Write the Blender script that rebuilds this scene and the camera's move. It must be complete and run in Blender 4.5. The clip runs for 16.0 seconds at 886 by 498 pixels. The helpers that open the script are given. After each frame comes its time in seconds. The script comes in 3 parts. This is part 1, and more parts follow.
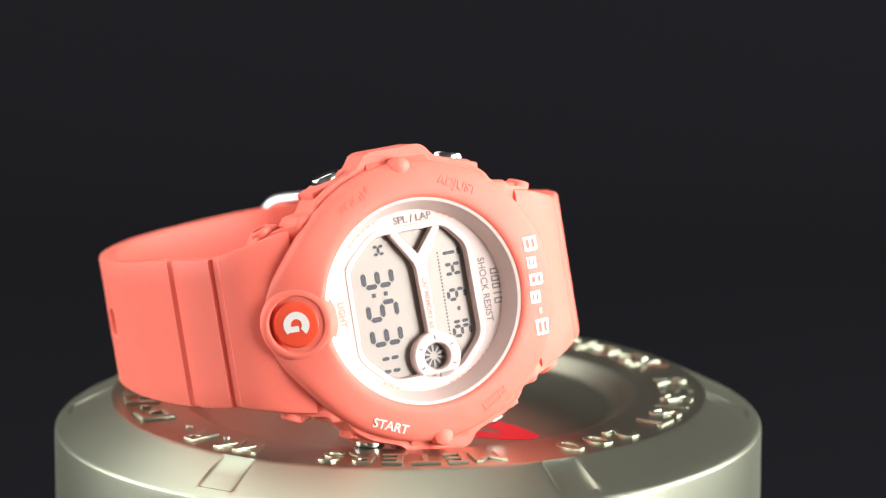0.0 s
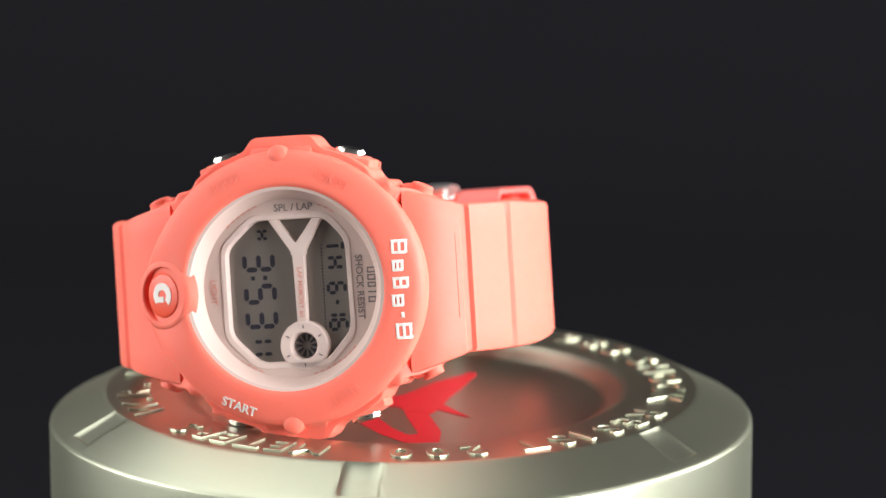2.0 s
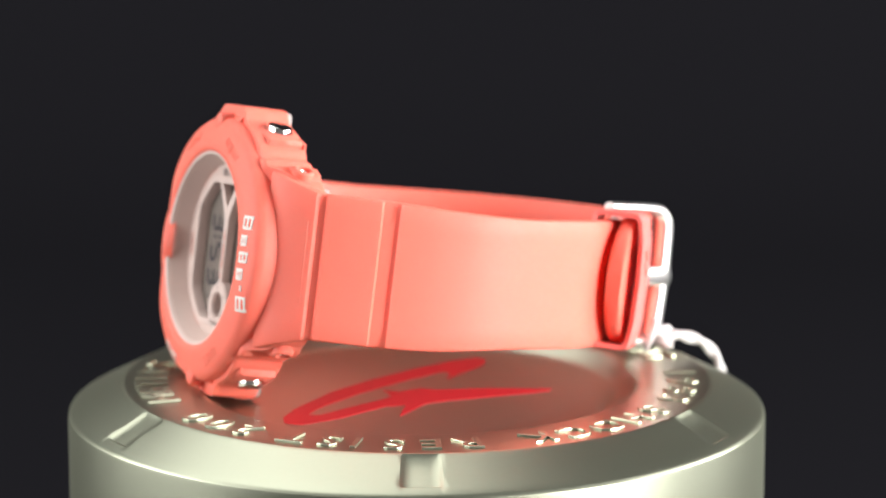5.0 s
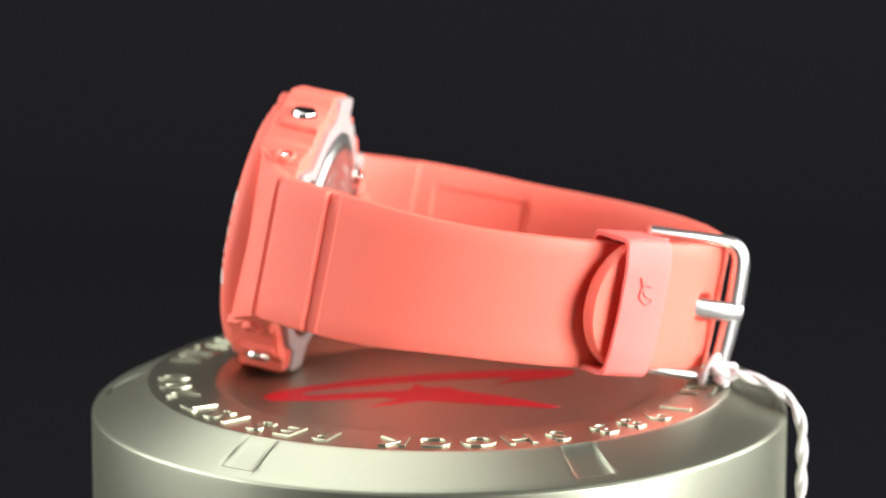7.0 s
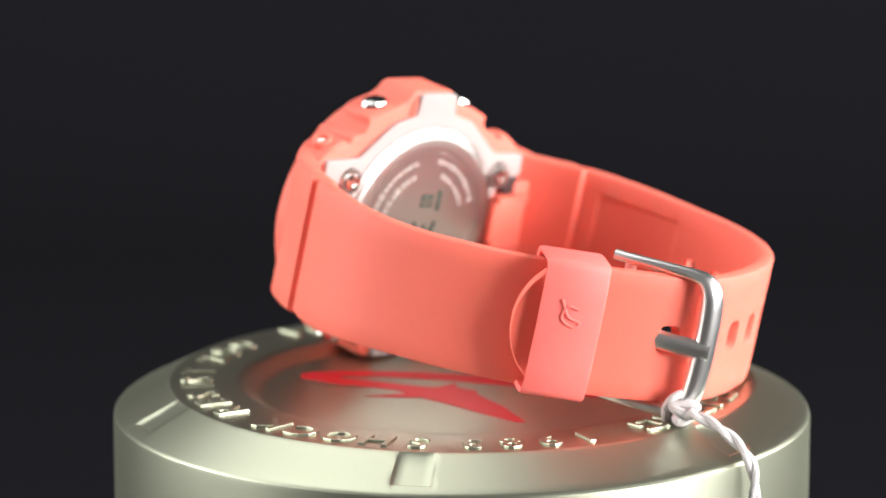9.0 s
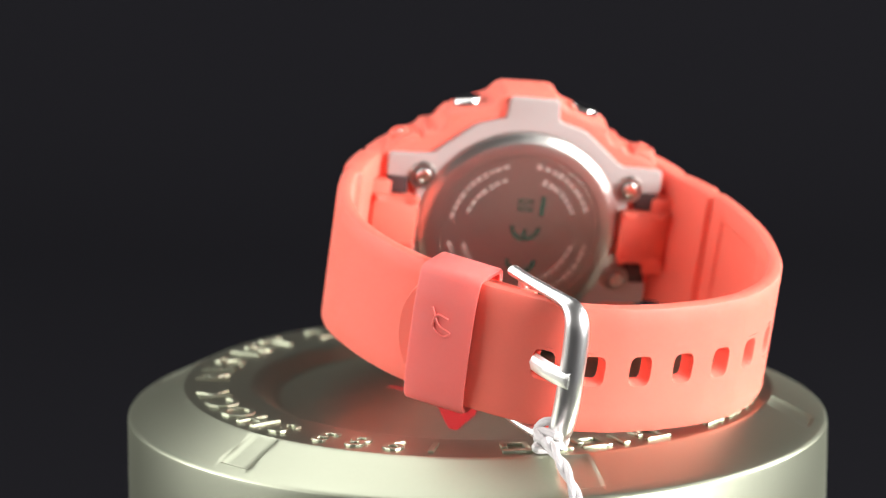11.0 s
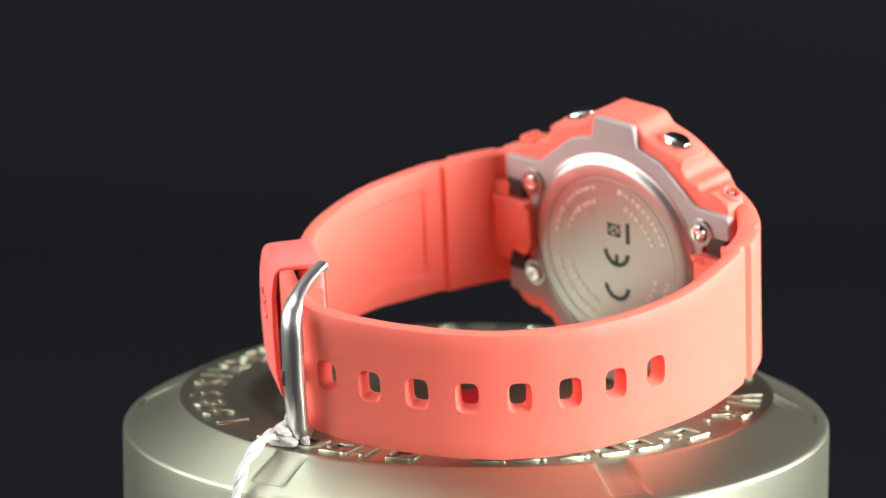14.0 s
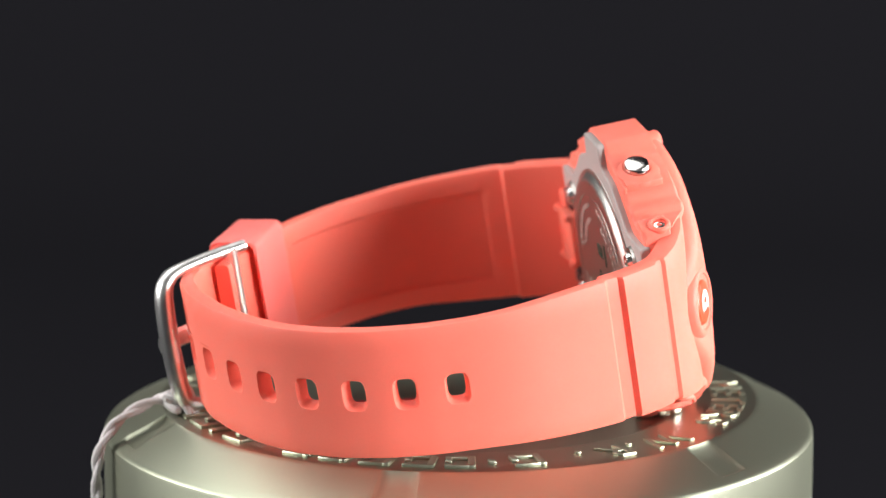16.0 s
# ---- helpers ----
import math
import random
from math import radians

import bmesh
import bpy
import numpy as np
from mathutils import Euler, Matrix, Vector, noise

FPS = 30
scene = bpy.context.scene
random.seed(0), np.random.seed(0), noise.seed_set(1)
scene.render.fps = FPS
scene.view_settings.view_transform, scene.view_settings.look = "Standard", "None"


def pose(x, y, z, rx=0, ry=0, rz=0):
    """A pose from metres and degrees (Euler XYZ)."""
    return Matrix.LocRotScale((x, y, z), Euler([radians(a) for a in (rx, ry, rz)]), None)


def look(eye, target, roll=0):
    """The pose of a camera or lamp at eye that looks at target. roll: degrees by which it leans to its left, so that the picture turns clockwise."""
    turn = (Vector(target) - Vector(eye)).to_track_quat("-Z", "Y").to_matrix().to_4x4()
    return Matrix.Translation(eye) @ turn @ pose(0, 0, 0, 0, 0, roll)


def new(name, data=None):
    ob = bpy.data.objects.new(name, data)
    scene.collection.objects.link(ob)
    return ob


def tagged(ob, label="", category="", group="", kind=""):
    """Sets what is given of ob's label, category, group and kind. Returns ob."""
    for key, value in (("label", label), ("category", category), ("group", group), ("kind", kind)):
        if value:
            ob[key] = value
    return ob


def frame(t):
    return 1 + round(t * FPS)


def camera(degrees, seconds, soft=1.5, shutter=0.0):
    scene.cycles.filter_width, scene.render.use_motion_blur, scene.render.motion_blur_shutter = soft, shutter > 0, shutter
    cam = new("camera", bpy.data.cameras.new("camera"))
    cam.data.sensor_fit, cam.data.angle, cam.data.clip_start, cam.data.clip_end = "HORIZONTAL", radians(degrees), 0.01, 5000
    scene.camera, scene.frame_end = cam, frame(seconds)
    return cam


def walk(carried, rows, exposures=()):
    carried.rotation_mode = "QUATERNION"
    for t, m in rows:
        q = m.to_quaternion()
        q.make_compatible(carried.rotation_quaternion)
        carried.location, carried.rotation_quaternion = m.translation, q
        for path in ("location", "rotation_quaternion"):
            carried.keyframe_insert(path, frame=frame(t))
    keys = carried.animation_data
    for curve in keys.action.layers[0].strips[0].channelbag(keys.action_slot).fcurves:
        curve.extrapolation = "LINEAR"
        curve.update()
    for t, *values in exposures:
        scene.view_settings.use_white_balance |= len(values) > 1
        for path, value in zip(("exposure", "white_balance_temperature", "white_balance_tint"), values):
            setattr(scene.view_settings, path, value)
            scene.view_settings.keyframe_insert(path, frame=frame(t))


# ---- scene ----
# A wristwatch on a round metal tin that turns slowly under a fixed camera.
cam = camera(13.254, 16.0, soft=1.25)
cam.data.dof.use_dof, cam.data.dof.focus_distance, cam.data.dof.aperture_fstop = True, 0.497, 22.0
EYE = pose(0.0, -0.520, 0.21511, 90 - 11.79, -0.055, -0.018)
walk(cam, [(0.0, EYE), (16.0, EYE)])

# ---- light ----
world = bpy.data.worlds.new("studio")
world.use_nodes = True
scene.world = world
world.node_tree.nodes["Background"].inputs[0].default_value = (0.9, 0.95, 1.0, 1)
world.node_tree.nodes["Background"].inputs[1].default_value = 0.01


def softbox(name, eye, target, w, h, watts, colour):
    lamp = bpy.data.lights.new(name, "AREA")
    lamp.shape, lamp.size, lamp.size_y = "RECTANGLE", w, h
    lamp.energy, lamp.color = watts, colour
    ob = new(name, lamp)
    ob.matrix_world = look(eye, target)
    return ob


softbox("softbox_right", (0.81, -0.45, 0.29), (0, 0, 0.10), 0.50, 0.46, 15.6, (1.0, 0.985, 0.965))
# Added lamp without a known source: brightens the tin's right edge and the backdrop.
softbox("added_side_box", (0.76, 0.20, 0.32), (0, 0.05, 0.10), 0.45, 0.50, 5.6, (1.0, 0.985, 0.96))
softbox("softbox_left", (-0.85, -0.06, 0.36), (0, 0, 0.10), 0.90, 0.64, 7.8, (1.0, 0.99, 0.965))
softbox("softbox_top", (-0.28, 0.22, 0.80), (0, 0, 0.09), 0.75, 0.60, 2.6, (1.0, 0.99, 0.965))
scene.view_settings.exposure = 0.50


# ---- materials ----
def material(name, base, rough=0.5, metal=0.0, vary=0.06, grain=900.0, bump=0.05, spec=0.5, patch=60.0, stretch=(1, 1, 1), rough_vary=0.08, sss=0.0):
    m = bpy.data.materials.new(name)
    m.use_nodes = True
    n, l = m.node_tree.nodes, m.node_tree.links
    b = n["Principled BSDF"]
    b.inputs["Roughness"].default_value, b.inputs["Metallic"].default_value = rough, metal
    b.inputs["Specular IOR Level"].default_value = spec
    if sss:
        b.inputs["Subsurface Weight"].default_value = sss
        b.inputs["Subsurface Radius"].default_value = (1.0, 0.35, 0.25)
        b.inputs["Subsurface Scale"].default_value = 0.0015
    co = n.new("ShaderNodeTexCoord")
    mp = n.new("ShaderNodeMapping")
    mp.inputs["Scale"].default_value = stretch
    l.new(co.outputs["Object"], mp.inputs["Vector"])
    big, fine = n.new("ShaderNodeTexNoise"), n.new("ShaderNodeTexNoise")
    big.inputs["Scale"].default_value, fine.inputs["Scale"].default_value = patch, grain
    big.inputs["Detail"].default_value = fine.inputs["Detail"].default_value = 4.0
    l.new(mp.outputs[0], big.inputs["Vector"])
    l.new(mp.outputs[0], fine.inputs["Vector"])
    mix = n.new("ShaderNodeMix")
    mix.data_type = "RGBA"
    mix.inputs[6].default_value = (*[c * (1 - vary) for c in base], 1)
    mix.inputs[7].default_value = (*[min(1, c * (1 + vary)) for c in base], 1)
    add = n.new("ShaderNodeMath")
    add.operation = "MULTIPLY_ADD"
    add.inputs[1].default_value, add.inputs[2].default_value = 0.5, 0.0
    half = n.new("ShaderNodeMath")
    half.operation = "MULTIPLY_ADD"
    half.inputs[1].default_value = 0.5
    l.new(big.outputs["Fac"], add.inputs[0])
    l.new(fine.outputs["Fac"], half.inputs[0])
    l.new(add.outputs[0], half.inputs[2])
    l.new(half.outputs[0], mix.inputs[0])
    l.new(mix.outputs[2], b.inputs["Base Color"])
    rr = n.new("ShaderNodeMapRange")
    rr.inputs["To Min"].default_value, rr.inputs["To Max"].default_value = max(0.02, rough - rough_vary), min(1, rough + rough_vary)
    l.new(half.outputs[0], rr.inputs["Value"])
    l.new(rr.outputs[0], b.inputs["Roughness"])
    bp = n.new("ShaderNodeBump")
    bp.inputs["Strength"].default_value, bp.inputs["Distance"].default_value = bump, 0.0002
    l.new(fine.outputs["Fac"], bp.inputs["Height"])
    l.new(bp.outputs[0], b.inputs["Normal"])
    return m


CORAL = material("coral_resin", (0.93, 0.188, 0.137), 0.52, vary=0.05, grain=2600, bump=0.06, patch=90, sss=0.25, spec=0.28)
CORAL_DEEP = material("coral_button_resin", (0.84, 0.085, 0.036), 0.36, vary=0.05, grain=2600, bump=0.04, patch=90, sss=0.15)
CORAL_PINK = material("pink_coral_keeper_resin", (0.92, 0.186, 0.165), 0.52, vary=0.05, grain=2600, bump=0.05, patch=90, sss=0.25, spec=0.28)
# Darker and browner than TIN: dimmer reflections are put into the plate's tone.
TIN_PLATE = material("champagne_turned_metal", (0.365, 0.37, 0.288), 0.35, 1.0, vary=0.05, grain=1500, bump=0.02, patch=40, rough_vary=0.03)
TIN = material("champagne_satin_metal", (0.43, 0.452, 0.348), 0.385, 1.0, vary=0.05, grain=1500, bump=0.05, patch=40, rough_vary=0.05)
BUCKLE_STEEL = material("polished_buckle_steel", (0.88, 0.87, 0.86), 0.33, 1.0, vary=0.03, grain=300, bump=0.0, rough_vary=0.02)
STEEL = material("polished_steel", (0.80, 0.79, 0.77), 0.17, 1.0, vary=0.04, grain=900, bump=0.02, rough_vary=0.05)
BACK_STEEL = material("brushed_steel", (0.42, 0.405, 0.385), 0.34, 1.0, vary=0.06, grain=700, bump=0.04, rough_vary=0.06)
ENGRAVE = material("engraved_steel", (0.64, 0.62, 0.59), 0.5, 1.0, vary=0.08)
CASE_WHITE = material("greyish_white_resin", (0.39, 0.34, 0.33), 0.45, vary=0.05, grain=2000)
DIAL = material("pale_pink_dial", (0.64, 0.50, 0.46), 0.5, vary=0.03, grain=1500, bump=0.02)
DIAL_WHITE = material("white_dial_frame", (0.70, 0.575, 0.54), 0.4, vary=0.03, grain=1500, bump=0.02)
LCD = material("grey_display", (0.25, 0.222, 0.20), 0.40, 0.6, vary=0.04, grain=1200, bump=0.01)
LCD_INK = material("dark_display_segment", (0.020, 0.020, 0.032), 0.4, vary=0.1)
GREY_INK = material("grey_print", (0.20, 0.16, 0.16), 0.5, vary=0.1)
RED_INK = material("pale_red_print", (0.66, 0.30, 0.25), 0.5, vary=0.1)
WHITE_INK = material("white_print", (0.78, 0.73, 0.70), 0.5, vary=0.04)
GREEN_INK = material("dark_green_print", (0.012, 0.05, 0.034), 0.5, vary=0.1)
RED_PAINT = material("red_enamel", (0.52, 0.010, 0.020), 0.45, vary=0.08, grain=900, bump=0.03, spec=0.3)
STRING = material("white_cotton", (0.66, 0.63, 0.63), 0.8, vary=0.10, grain=3500, bump=0.6, patch=700)
# Near-black tone that paints shade into the gaps by the lugs.
GAP_SHADE = material("gap_shade_tint", (0.05, 0.02, 0.02), 0.7, vary=0.2)
CLOTH = material("charcoal_backdrop_cloth", (0.0090, 0.0088, 0.0108), 0.95, vary=0.12, grain=500, bump=0.2, patch=3.0, spec=0.0)
WALL = material("grey_studio_wall", (0.42, 0.41, 0.40), 0.9, vary=0.1, grain=60, patch=1.5, spec=0.2)
GLASS = bpy.data.materials.new("clear_mineral_glass")
GLASS.use_nodes = True
_g = GLASS.node_tree
_g.nodes.clear()
_o, _t, _s, _m, _f = [_g.nodes.new(k) for k in ("ShaderNodeOutputMaterial", "ShaderNodeBsdfTransparent", "ShaderNodeBsdfGlossy", "ShaderNodeMixShader", "ShaderNodeFresnel")]
_t.inputs[0].default_value = (0.97, 0.96, 0.95, 1)
_s.inputs["Roughness"].default_value = 0.1
_f.inputs["IOR"].default_value = 1.27
_g.links.new(_f.outputs[0], _m.inputs[0])
_g.links.new(_t.outputs[0], _m.inputs[1])
_g.links.new(_s.outputs[0], _m.inputs[2])
_g.links.new(_m.outputs[0], _o.inputs[0])

# ---- helpers: all shapes are drawn in millimetres ----
MM = 0.001
SHIFT = Vector((0, 0, 0))


def part(name, bm, mat, parent, label="", sharp=32, keep=False):
    """Links a bmesh as one mesh object under a thing or a part."""
    if not keep:
        bmesh.ops.recalc_face_normals(bm, faces=bm.faces)
    for v in bm.verts:
        v.co = (v.co - SHIFT) * MM
    me = bpy.data.meshes.new(name)
    bm.to_mesh(me)
    bm.free()
    for p in me.polygons:
        p.use_smooth = True
    me.set_sharp_from_angle(angle=radians(sharp))
    me.materials.append(mat)
    ob = new(name, me)
    if parent is not None:
        ob.parent = parent
    if label:
        ob["label"] = label
    return ob


def joined(*bms):
    out = bmesh.new()
    for b in bms:
        me = bpy.data.meshes.new("t")
        b.to_mesh(me)
        b.free()
        out.from_mesh(me)
        bpy.data.meshes.remove(me)
    return out


def prism(outline, z0, z1, bevel=0.0, seg=2, both=True):
    bm = bmesh.new()
    top = [bm.verts.new((x, y, z1)) for x, y in outline]
    low = [bm.verts.new((x, y, z0)) for x, y in outline]
    n = len(outline)
    tf = bm.faces.new(top)
    lf = bm.faces.new(low[::-1])
    for i in range(n):
        bm.faces.new((top[i], low[i], low[(i + 1) % n], top[(i + 1) % n]))
    if bevel:
        edges = list(tf.edges) + (list(lf.edges) if both else [])
        bmesh.ops.bevel(bm, geom=edges, offset=bevel, segments=seg, affect="EDGES", profile=0.5, clamp_overlap=True)
    return bm


def soft_prism(outline, z0, z1, b):
    """A prism with rounded rims, made of inset rings; returns it with its top ring."""
    k = len(outline)
    pts = [Vector(p) for p in outline]
    area = sum(p.x * q.y - p.y * q.x for p, q in zip(pts, pts[1:] + pts[:1]))
    nor = []
    for i in range(k):
        t = (pts[(i + 1) % k] - pts[i - 1]).normalized()
        nor.append(Vector((t.y, -t.x)) * (1 if area > 0 else -1))
    bm = bmesh.new()
    rings = []
    for i in range(5):
        a = i / 4 * math.pi / 2
        rings.append((b * (1 - math.sin(a)), z1 - b * (1 - math.cos(a))))
    rings += [(q, z0 + z1 - z) for q, z in rings[::-1]]
    rows = [[bm.verts.new((*(p - n * q), z)) for p, n in zip(pts, nor)] for q, z in rings]
    for a, c in zip(rows, rows[1:]):
        for i in range(k):
            bm.faces.new((a[i], a[(i + 1) % k], c[(i + 1) % k], c[i]))
    bm.faces.new(rows[-1])
    return bm, rows[0]


def rounded(outline, r, n=4):
    """An outline with each corner rounded to about r."""
    out = []
    k = len(outline)
    for i in range(k):
        a, b, c = [Vector(outline[j % k]) for j in (i - 1, i, i + 1)]
        da, dc = (a - b), (c - b)
        q = min(r, da.length * 0.45, dc.length * 0.45)
        p0, p1 = b + da.normalized() * q, b + dc.normalized() * q
        for j in range(n + 1):
            u = j / n
            out.append(tuple(p0 * (1 - u) ** 2 + b * 2 * u * (1 - u) + p1 * u * u))
    return out


def lathe(profile, n=72, cx=0.0, cy=0.0, closed=False):
    bm = bmesh.new()
    rings = []
    for r, z in profile:
        if r < 1e-6:
            rings.append([bm.verts.new((cx, cy, z))])
        else:
            rings.append([bm.verts.new((cx + r * math.cos(2 * math.pi * i / n), cy + r * math.sin(2 * math.pi * i / n), z)) for i in range(n)])
    pairs = list(zip(rings, rings[1:])) + ([(rings[-1], rings[0])] if closed else [])
    for a, b in pairs:
        for i in range(n):
            j = (i + 1) % n
            if len(a) == 1:
                bm.faces.new((a[0], b[i], b[j]))
            elif len(b) == 1:
                bm.faces.new((a[i], a[j], b[0]))
            else:
                bm.faces.new((a[i], a[j], b[j], b[i]))
    return bm


def block(c, size, bevel=0.2, m=None):
    bm = bmesh.new()
    bmesh.ops.create_cube(bm, size=1.0)
    for v in bm.verts:
        v.co = Vector([a * b for a, b in zip(v.co, size)])
    if bevel:
        bmesh.ops.bevel(bm, geom=list(bm.edges), offset=bevel, segments=2, affect="EDGES", profile=0.5)
    bm.transform(Matrix.Translation(c) @ (m or Matrix()))
    return bm


def smooth_path(points, step=0.6):
    """Catmull-Rom through the points, at even steps of length."""
    p = [Vector(a) for a in points]
    p = [p[0] * 2 - p[1]] + p + [p[-1] * 2 - p[-2]]
    fine = []
    for i in range(1, len(p) - 2):
        for k in range(24):
            t = k / 24
            fine.append(0.5 * ((2 * p[i]) + (p[i + 1] - p[i - 1]) * t + (2 * p[i - 1] - 5 * p[i] + 4 * p[i + 1] - p[i + 2]) * t * t + (3 * p[i] - p[i - 1] - 3 * p[i + 1] + p[i + 2]) * t ** 3))
    fine.append(p[-2])
    return fine


def tube(points, r, n=10, radii=None, flat=1.0, axis=Vector((0, 0, 1))):
    bm = bmesh.new()
    pts = [Vector(q) for q in points]
    rings = []
    for i, q in enumerate(pts):
        t = (pts[min(i + 1, len(pts) - 1)] - pts[max(i - 1, 0)]).normalized()
        u = t.cross(axis)
        if u.length < 1e-3:
            u = t.cross(Vector((1, 0, 0)))
        u.normalize()
        w = t.cross(u).normalized()
        rr = radii[i] if radii else r
        rings.append([bm.verts.new(q + (u * math.cos(2 * math.pi * k / n) * flat + w * math.sin(2 * math.pi * k / n)) * rr) for k in range(n)])
    for a, b in zip(rings, rings[1:]):
        for k in range(n):
            bm.faces.new((a[k], a[(k + 1) % n], b[(k + 1) % n], b[k]))
    bm.faces.new(rings[0][::-1])
    bm.faces.new(rings[-1])
    return bm


def lettering(body, size, depth, m=Matrix(), bold=0.0, spacing=1.0, soft=0.0):
    """Letters of the built-in font as a bmesh, centred on the origin, tops to +y."""
    cu = bpy.data.curves.new("letters", "FONT")
    cu.body, cu.size, cu.extrude, cu.offset = body, size, depth / 2, bold
    cu.align_x, cu.align_y, cu.space_character = "CENTER", "CENTER", spacing
    cu.resolution_u, cu.bevel_depth, cu.bevel_resolution = 3, soft, 1
    ob = bpy.data.objects.new("letters", cu)
    me = bpy.data.meshes.new_from_object(ob)
    bm = bmesh.new()
    bm.from_mesh(me)
    bpy.data.objects.remove(ob)
    bpy.data.meshes.remove(me)
    bpy.data.curves.remove(cu)
    bm.transform(m)
    return bm


def empty(name, m):
    ob = new(name)
    ob.empty_display_size = 0.01
    ob.matrix_world = m
    return ob


# ---- the studio ----
def studio():
    # A dark sweep of cloth: ground that curves up into the backdrop.
    bm = bmesh.new()
    prof = [(-1500, 0), (-600, 0), (300, 0), (500, 0)] + [(500 + 300 * math.sin(a), 300 - 300 * math.cos(a)) for a in [i * math.pi / 24 for i in range(1, 13)]] + [(800, 900), (800, 2200)]
    rows = []
    for y, z in prof:
        rows.append([bm.verts.new((x, y, z)) for x in (-1600, -800, -300, 0, 300, 800, 1600)])
    for a, b in zip(rows, rows[1:]):
        for i in range(len(a) - 1):
            bm.faces.new((a[i], a[i + 1], b[i + 1], b[i]))
    tagged(part("backdrop", bm, CLOTH, None), "charcoal backdrop cloth swept up behind the tin", "backdrop", kind="structure")
    # Unseen walls and ceiling, added to close the room and bounce light onto the steel.
    for name, c, s in (("wall_west", (-1625, 0, 1100), (50, 3300, 2300)), ("wall_east", (1625, 0, 1100), (50, 3300, 2300)), ("wall_south", (0, -1550, 1100), (3200, 50, 2300)), ("wall_north", (0, 1500, 1100), (3200, 50, 2300))):
        tagged(part(name, block(c, s, 0), WALL, None), "plain grey wall out of view, added to close the studio", "wall", kind="structure")
    tagged(part("ceiling", block((0, 0, 2275), (3300, 3300, 50), 0), WALL, None), "plain grey ceiling out of view, added to close the studio", "ceiling", kind="structure")


studio()

# ---- the tin ----
TIN_AT = Matrix.Translation((-0.00458, -0.0032, 0.0))
NOTCHES = [58.5 + 60 * k for k in range(6)]


def bevel_z(r):
    return 87.0 - (r - 41.4) * (3.75 / 7.5)


def tin():
    top = empty("storage_tin", TIN_AT)
    tagged(top, "round champagne metal watch tin with embossed lettering round its lid", "tin")
    # lid with six slots cut into its sloping shoulder
    angs = set(range(0, 360, 3))
    for c in NOTCHES:
        angs = {a for a in angs if abs((a - c + 180) % 360 - 180) > 3.7}
        angs |= {(c + d) % 360 for d in (-3.6, -3.25, -2.75, -1.5, 0, 1.5, 2.75, 3.25, 3.6)}
    angs = sorted(angs)
    rad = [0, 10, 20, 27.6, 28.3, 29.2, 30.6, 31.6, 32.2, 36, 40.9, 41.25, 41.5, 42.0, 44.5, 47.0, 47.5, 48.6, 48.95, 49.15, 49.2]
    flat = {10: 84.9, 20: 84.9, 27.6: 84.9, 28.3: 85.0, 29.2: 85.45, 30.6: 86.5, 31.6: 86.95, 32.2: 87.0, 36: 87.0, 40.9: 87.0, 41.25: 86.98, 49.15: 82.85, 49.2: 82.4}
    bm = bmesh.new()
    rings = []
    for r in rad:
        if r == 0:
            rings.append([bm.verts.new((0, 0, 84.9))])
            continue
        ring = []
        for a in angs:
            z = flat.get(r, bevel_z(r) if r < 48.9 else 83.15)
            off = min(abs((a - c + 180) % 360 - 180) for c in NOTCHES)
            if off < 3.0 and 41.8 < r < 47.3:
                z -= 0.34
            elif off < 3.4 and 41.8 < r < 47.3:
                z -= 0.17
            ring.append(bm.verts.new((r * math.cos(radians(a)), r * math.sin(radians(a)), z)))
        rings.append(ring)
    rings.append([bm.verts.new((49.2 * math.cos(radians(a)), 49.2 * math.sin(radians(a)), 62)) for a in angs])
    rings.append([bm.verts.new((48.9 * math.cos(radians(a)), 48.9 * math.sin(radians(a)), 61.6)) for a in angs])
    n = len(angs)
    for a, b in zip(rings, rings[1:]):
        for i in range(n):
            j = (i + 1) % n
            bm.faces.new((a[0], b[i], b[j]) if len(a) == 1 else (a[i], b[i], b[j], a[j]))
    plate = bm.copy()
    for b, inside in ((bm, False), (plate, True)):
        gone = [f for f in b.faces if (math.hypot(*f.calc_center_median().xy) < 41.2) != inside]
        bmesh.ops.delete(b, geom=gone, context="FACES")
    lid = part("lid", bm, TIN, top, "satin champagne metal lid with six slots", sharp=26)
    part("lid_plate", plate, TIN_PLATE, lid, "turned champagne metal plate sunk in its middle", sharp=26)
    part("can", lathe([(0, 0), (47.5, 0), (48.6, 0.5), (48.9, 1.5), (48.9, 61.5), (48.0, 61.7), (0, 61.7)], 96), TIN, top)

    # red emblem: a hooked stroke and an arrow-shaped bar
    hook = [(-7.4, 4.5), (-11.2, 6.9), (-15.8, 10.3), (-19.3, 11.0), (-20.7, 9.7), (-18.6, 5.8), (-14.1, 0.2), (-7.6, -6.3), (-0.3, -12.2), (8.7, -17.2), (13.9, -19.0), (17.0, -18.8), (18.0, -16.6), (14.7, -11.4), (8.2, -4.9), (3.5, -1.8), (4.0, -5.0), (8.8, -10.1), (12.9, -14.1), (12.3, -15.6), (8.6, -14.0), (0.5, -8.2), (-7.4, -0.9), (-12.2, 4.3), (-11.3, 5.3)]
    bar = [(-1.2, -4.8), (-0.3, -2.4), (-2.2, 0.5), (-1.3, 2.6), (-1.8, 10.7), (-1.1, 19.2), (0.2, 18.6), (3.2, 10.2), (5.0, 4.4), (6.5, 1.0), (9.4, -0.5), (13.6, -2.9), (11.0, -2.5), (7.4, -1.8), (8.0, -4.3), (4.5, -5.2), (2.2, -3.6)]
    part("emblem_hook", prism(rounded(hook, 0.5, 2), 84.8, 84.98), RED_PAINT, top, "red painted hooked stroke")
